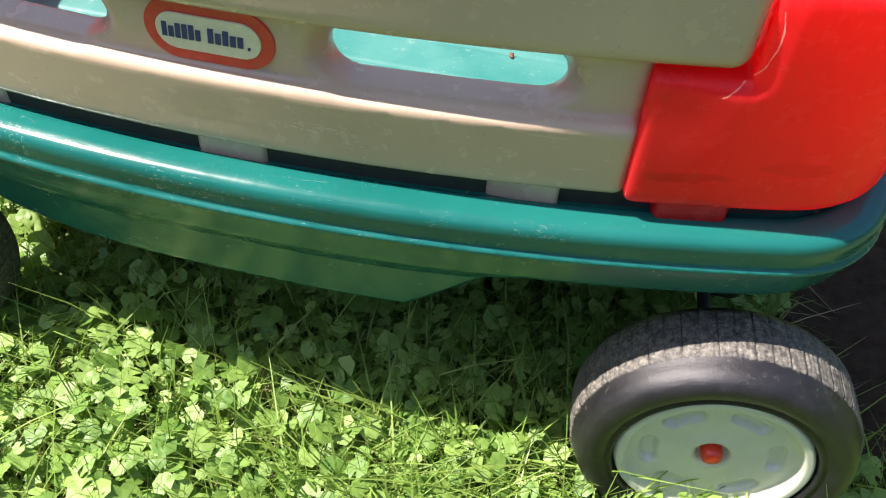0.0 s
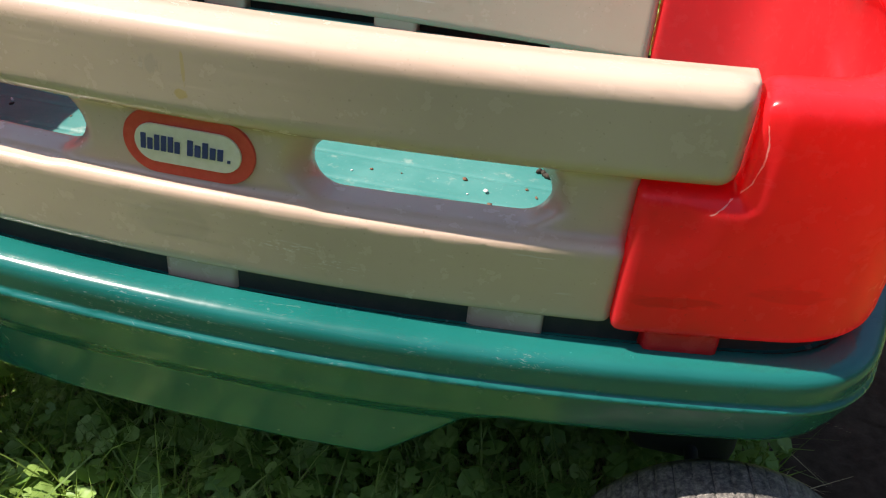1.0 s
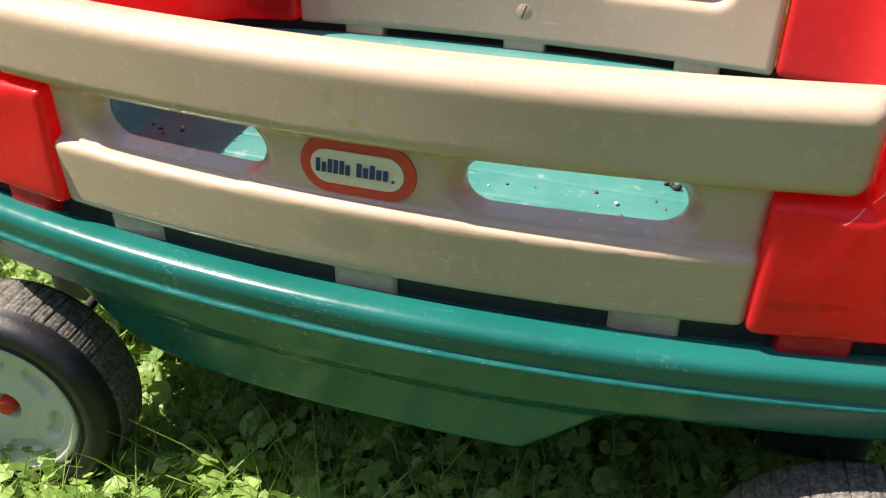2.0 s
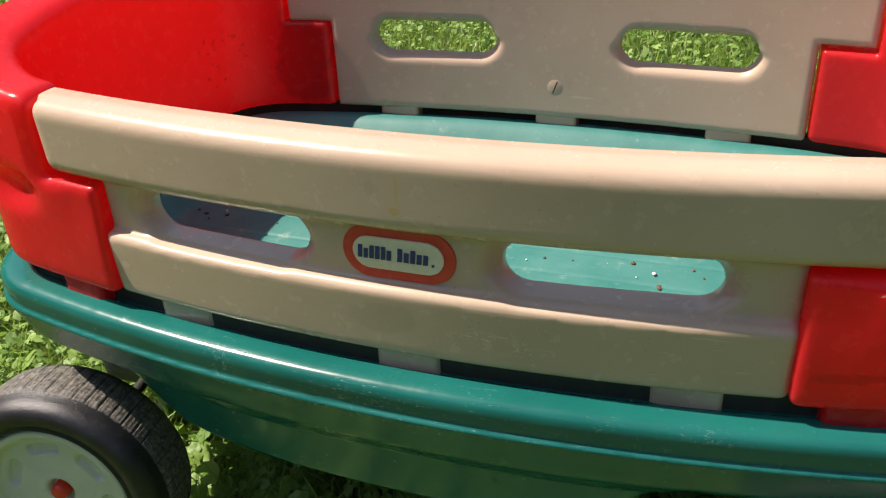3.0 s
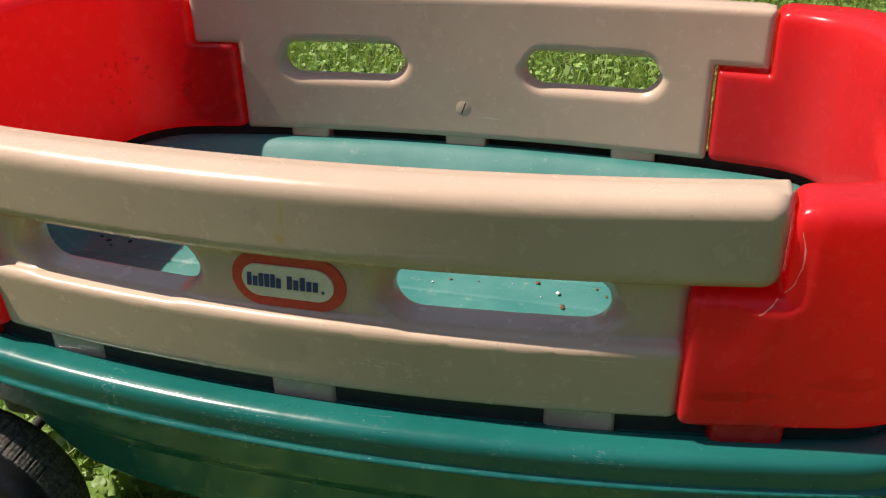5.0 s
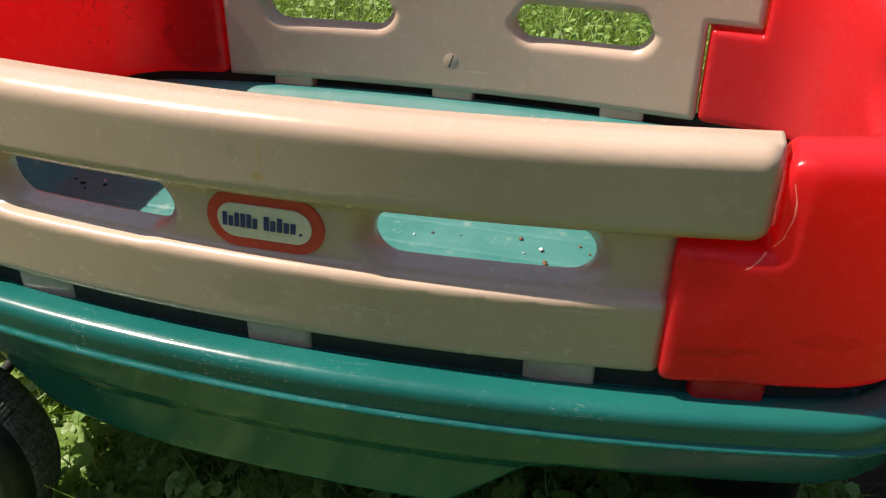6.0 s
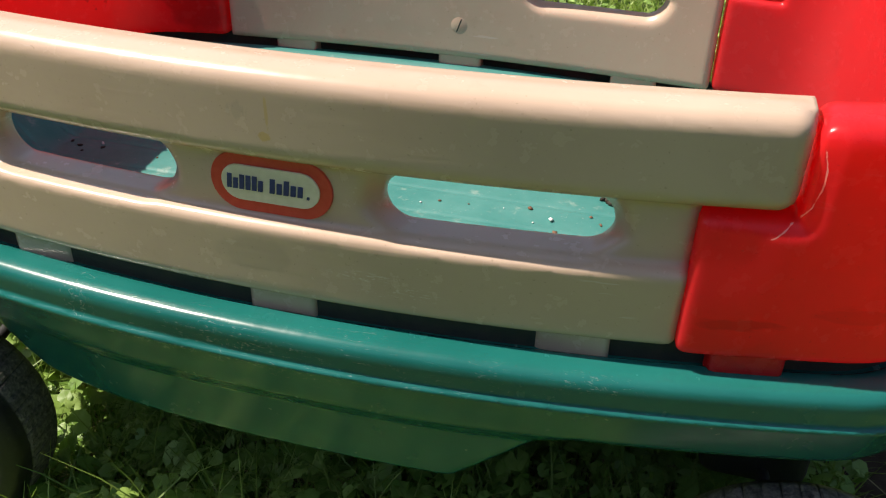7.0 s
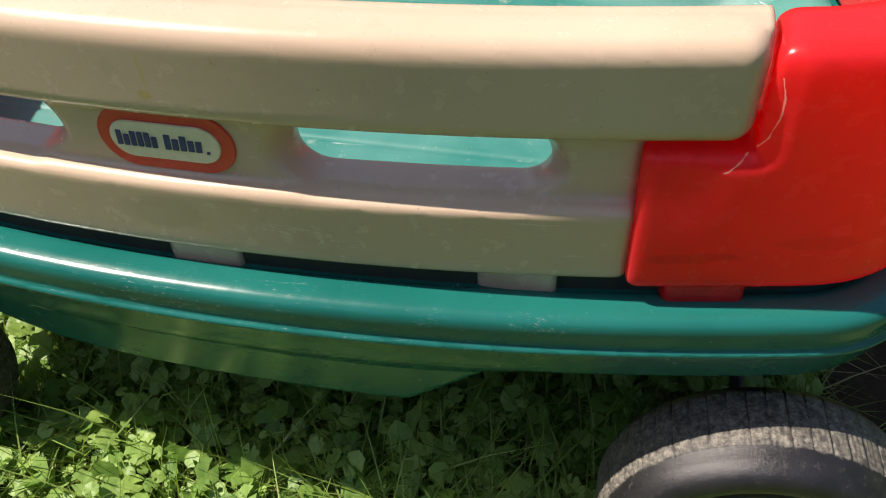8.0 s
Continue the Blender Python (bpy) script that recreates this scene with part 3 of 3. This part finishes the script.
def side_panel(turn, mid, k, low, high, top, knob_z, slot_z, slot_r, slots, under, bevel, label):
    me = net("side_panel", lambda x, y, z: panel_shape(x, y, z, mid, k, low, high, top, slot_z, slot_r, slots, under, bevel),
             (-high - 0.008, -mid - 0.010, 0.360), (high + 0.008, -mid + k * high * high + 0.050, top + 0.008), 0.0030)
    ob = part("side_panel", me, TAN, wagon, label)
    ob.matrix_basis = pose(0, 0, 0, 0, 0, turn)
    for x in (-0.196, 0.0, 0.196):
        t = part("mounting_tab", tab_me, TAN, ob)
        t.matrix_basis = pose(x, -mid + k * x * x + 0.0235, 0)
    kn = part("latch_knob", knob_me, TAN, ob)
    kn.matrix_basis = pose(0, -mid + 0.0366, knob_z)
    sl = part("latch_slit", slit_me, DARK, ob, "dark keyhole slit")
    sl.matrix_basis = pose(0, -mid + 0.0386, knob_z, 0, -20, 0)
    return ob


front_panel = side_panel(0, 0.271, 0.30, 0.2605, 0.3105, 0.526, 0.400, 0.4412, 0.0180, (-0.1500, 0.1400), 0.4655, 0.0, "tan ribbed side panel with two hand slots")
side_panel(180, 0.260, 0.20, 0.2735, 0.3260, 0.531, 0.402, 0.4560, 0.0200, (-0.1450, 0.1440), 0.4700, 0.6, "tan side panel, smooth inside, with two hand slots")


# badge on the front panel
def stadium_plate(a, r, depth, seg=24):
    bm = bmesh.new()
    ring = []
    for s in (1, -1):
        for i in range(seg + 1):
            t = -math.pi / 2 + math.pi * i / seg
            ring.append((s * (a + r * math.cos(t)), s * r * math.sin(t)))
    levels = [(0.0, 1.0), (-depth * 0.6, 1.0), (-depth, 0.985)]
    rows = []
    for y, sc in levels:
        rows.append([bm.verts.new((px * (1 - (1 - sc) * 0.6), y - (0.0) + 0.30 * px * px, pz * sc)) for px, pz in ring])
    n = len(ring)
    for a0, b0 in zip(rows, rows[1:]):
        for i in range(n):
            bm.faces.new((a0[i], a0[(i + 1) % n], b0[(i + 1) % n], b0[i]))
    top = rows[-1]
    h = seg + 1
    for i in range(h - 1):
        bm.faces.new((top[i], top[i + 1], top[n - 2 - i], top[n - 1 - i]))
    bmesh.ops.recalc_face_normals(bm, faces=bm.faces)
    return bm


BADGE_Y = -0.259
badge = part("badge", stadium_plate(0.0210, 0.0205, 0.0018), BADGE_RED, front_panel, "red and cream oval maker's badge")
badge.matrix_basis = pose(-0.0005, BADGE_Y, 0.4462)
plate = part("badge_plate", stadium_plate(0.0210, 0.0124, 0.0012), BADGE_CREAM, badge, "cream badge centre with dark blue bars")
plate.matrix_basis = pose(0, -0.0018, 0)
for ob in (badge, plate):
    ob.data.polygons.foreach_set("use_smooth", [False] * len(ob.data.polygons))


def bar(x, w, z0, z1):
    bm = bmesh.new()
    bmesh.ops.create_cube(bm, size=1.0, matrix=Matrix.Translation((x, -0.0013 + 0.30 * x * x, (z0 + z1) / 2)) @ Matrix.Diagonal((w, 0.0008, z1 - z0, 1)))
    for v in bm.verts:
        v.co.x += 0.10 * v.co.z
    ob = part("badge_bar", bm, BADGE_BLUE, plate)
    ob.data.polygons.foreach_set("use_smooth", [False] * len(ob.data.polygons))


for n, tall in enumerate((1, 0, 1, 1, 1, 0)):
    bar(-0.0275 + 0.0043 * n, 0.0031, -0.0044, 0.0056 if tall else 0.0030)
for n, tall in enumerate((1, 0, 1, 0, 0)):
    bar(0.0020 + 0.0047 * n, 0.0034, -0.0044, 0.0056 if tall else 0.0030)
bar(0.0262, 0.0018, -0.0052, -0.0034)


# end walls
def right_shape(x, y, z):
    f = end_shape(x, y, z, lambda a, b: 0.524 + 0.008 * smooth(-0.1, 0.1, b) + 0.006 * smooth(0.36, 0.45, a), 0.004)
    # a shallow oval hollow pressed into the inner face
    hollow = np.sqrt(((y + 0.01) / 0.082) ** 2 + ((z - 0.474) / 0.042) ** 2 + ((plan(x, y) + 0.044) / 0.016) ** 2) - 1
    return smax(f, -hollow * 0.015, 0.005)


def left_shape(x, y, z):
    f = end_shape(-x, y, z, lambda a, b: 0.530 + 0.036 * smooth(0.32, 0.46, a), 0.009)
    pocket = np.sqrt(((x + 0.375) / 0.045) ** 2 + ((y + 0.243) / 0.020) ** 2 + ((z - 0.445) / 0.022) ** 2) - 1
    return smax(f, -pocket * 0.02, 0.008)


right_end = part("end_wall", net("end_wall", right_shape, (0.255, -0.29, 0.360), (0.50, 0.29, 0.58), 0.0040), RED, wagon, "red end wall with a hollow pressed in its inside")
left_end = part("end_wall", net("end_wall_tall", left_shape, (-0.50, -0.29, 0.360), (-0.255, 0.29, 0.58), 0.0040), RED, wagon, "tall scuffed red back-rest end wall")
red_tab_me = tab_mesh(0.0235, 0.0120, 0.340, 0.380)
for end, s in ((right_end, 1), (left_end, -1)):
    for sy in (-1, 1):
        t = part("mounting_tab", red_tab_me, RED, end)
        t.matrix_basis = pose(s * (0.3035 + 0.014 * (sy > 0)), sy * 0.2300, 0, 0, 0, -s * sy * 10)


# wheels
def tyre_mesh():
    prof = [(0.0790, 0.000), (0.0800, -0.0095), (0.0812, -0.0122), (0.0830, -0.0124), (0.0844, -0.0102), (0.0870, -0.0124), (0.0920, -0.0152), (0.097, -0.0160), (0.1026, -0.0146), (0.1070, -0.0104), (0.1100, -0.0046), (0.1112, -0.0006),
            (0.1118, 0.0022), (0.1130, 0.0064), (0.1134, 0.0074), (0.1150, 0.0086), (0.1152, 0.018), (0.1152, 0.030), (0.1150, 0.044), (0.1140, 0.052), (0.1100, 0.060), (0.1000, 0.066), (0.088, 0.066), (0.080, 0.060)]
    count, per = 54, 12

    def wobble(r, y, ang):
        i = np.arange(len(ang)) % per
        cut = np.where(i == 0, 1.0, 0.12 * np.sin(np.arange(len(ang)) * 1.7))[:, None]
        tread = smooth(0.1132, 0.1142, r)
        half = np.where((np.arange(len(ang)) // per) % 2 == 0, 1.0, 0.75)[:, None]
        return r - 0.0020 * cut * tread * half
    pts, q = lathe(prof, count * per, True, wobble)
    return raw("tyre", pts, q)


def disc_mesh():
    nr, na = 60, 180
    r = np.linspace(0.0001, 0.0805, nr)
    a = np.linspace(0, 2 * np.pi, na, endpoint=False)
    R, A = np.meshgrid(r, a, indexing="ij")
    y = 0.0035 * np.ones_like(R)
    y -= 0.0095 * smooth(0.0645, 0.0715, R) - 0.010 * smooth(0.0770, 0.0802, R)
    y -= 0.0012 * np.exp(-((R - 0.018) / 0.004) ** 2)
    y += 0.008 * (1 - smooth(0.0115, 0.0145, R))
    k = (A + np.pi / 6) % (np.pi / 3) - np.pi / 6
    slot = np.hypot(np.maximum(np.abs(k * 0.050) - 0.0100, 0), R - 0.051) - 0.0070
    y += 0.0055 * (1 - smooth(-0.0022, 0.0010, slot))
    pts = np.stack([R * np.cos(A), y, R * np.sin(A)], 2).reshape(-1, 3)
    i, j = np.meshgrid(np.arange(nr - 1), np.arange(na), indexing="ij")
    j2 = (j + 1) % na
    q = np.stack([i * na + j, (i + 1) * na + j, (i + 1) * na + j2, i * na + j2], 2).reshape(-1, 4)
    return raw("wheel_disc", pts, q)


tyre_me, disc_me = tyre_mesh(), disc_mesh()
cap_pts, cap_q = lathe([(0.0001, -0.0070), (0.0050, -0.0068), (0.0078, -0.0050), (0.0088, -0.0015), (0.0092, 0.0050), (0.0092, 0.0120)], 32, False)
cap_me = raw("hub_cap", cap_pts, cap_q)


def wheel(x, z, side, spin, steer):
    w = part("wheel", tyre_me, RUBBER, wagon, "scuffed black tyre with cream disc")
    flat = pose(x, side * 0.281, z, 0, 0, steer) @ pose(0, 0, 0, 4.0 * side, 0, 0)
    w.matrix_basis = flat @ pose(0, 0, 0, 0, spin, 0 if side < 0 else 180) @ Matrix.Diagonal((0.958, 0.955, 0.958, 1))
    part("wheel_disc", disc_me, CREAM, w, "cream six-slot wheel disc").matrix_basis = pose(0, -0.0035, 0)
    part("hub_cap", cap_me, HUBRED, w, "red hub cap")
    return w


for x, z, spin, steer in ((0.375, 0.1480, -8, 4), (-0.364, 0.1445, 20, 9)):
    shift = 0.283 * math.sin(radians(steer))         # the steered axle turns about its middle
    for side in (-1, 1):
        wheel(x if side < 0 else x - 2 * shift, z, side, spin, steer)
    pts, q = lathe([(0.006, -0.25), (0.006, 0.25)], 16, False)
    ax = part("axle", raw("axle", pts, q), UNDER_SHADE, wagon)
    ax.matrix_basis = pose(x - shift, 0, z, 0, 0, steer)
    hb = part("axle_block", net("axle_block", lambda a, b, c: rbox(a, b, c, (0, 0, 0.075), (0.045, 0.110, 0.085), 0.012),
                               (-0.09, -0.13, -0.03), (0.09, 0.13, 0.18), 0.008), UNDER_SHADE, wagon, "dark axle block, the shade under the tub put into its colour")
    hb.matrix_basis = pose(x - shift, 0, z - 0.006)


# ---- scraps lying on the wagon's floor ----
def scrap_mesh(size, seed, flat):
    rng = np.random.default_rng(seed)
    bm = bmesh.new()
    bmesh.ops.create_icosphere(bm, subdivisions=1, radius=1.0)
    sx, sy = size * rng.uniform(0.6, 1.1), size * rng.uniform(0.4, 0.9)
    for v in bm.verts:
        k = rng.uniform(0.6, 1.25)
        v.co = (v.co.x * sx * k, v.co.y * sy * k, v.co.z * size * flat * k)
    return bm


def scrap(name, x, y, size, mat, seed, label, flat=0.35):
    ob = part(name, scrap_mesh(size, seed, flat), mat)
    ob.matrix_basis = pose(x, y, 0.3132 + size * flat * 0.5, 0, 0, seed * 47)
    return tagged(ob, label, "debris", "scraps on the wagon floor")


for n, (x, y, size) in enumerate(((0.195, 0.028, 0.0065), (0.199, 0.024, 0.0055), (0.190, 0.031, 0.0045), (0.202, 0.031, 0.004))):
    scrap("rotten_leaf", x, y, size, BLACK_LEAF, 3 + n, "small black rotten leaf on the wagon floor", 0.6)
for n, (x, y, size) in enumerate(((0.128, -0.006, 0.0042), (0.157, -0.044, 0.0048), (0.184, -0.005, 0.0022), (0.194, -0.016, 0.0024),
                                  (0.045, -0.016, 0.0020), (0.072, -0.014, 0.0016), (-0.248, -0.016, 0.0020))):
    scrap("bark_chip", x, y, size, CHIP, 11 + n, "tiny brown bark chip on the wagon floor")
for n, (x, y, size) in enumerate(((0.150, -0.021, 0.0034), (-0.317, -0.004, 0.0030), (0.029, -0.024, 0.0016), (0.135, -0.030, 0.0014), (0.105, -0.012, 0.0012))):
    scrap("fluff", x, y, size, PALE, 21 + n, "tiny pale fluff on the wagon floor", 0.6)
for n, (x, y, size) in enumerate(((-0.337, -0.015, 0.0040), (-0.350, -0.008, 0.0034), (-0.328, -0.024, 0.0028), (-0.312, -0.012, 0.0036), (-0.366, -0.020, 0.0026))):
    scrap("rotten_leaf", x, y, size, BLACK_LEAF, 31 + n, "dark leaf crumb on the shaded wagon floor", 0.3)
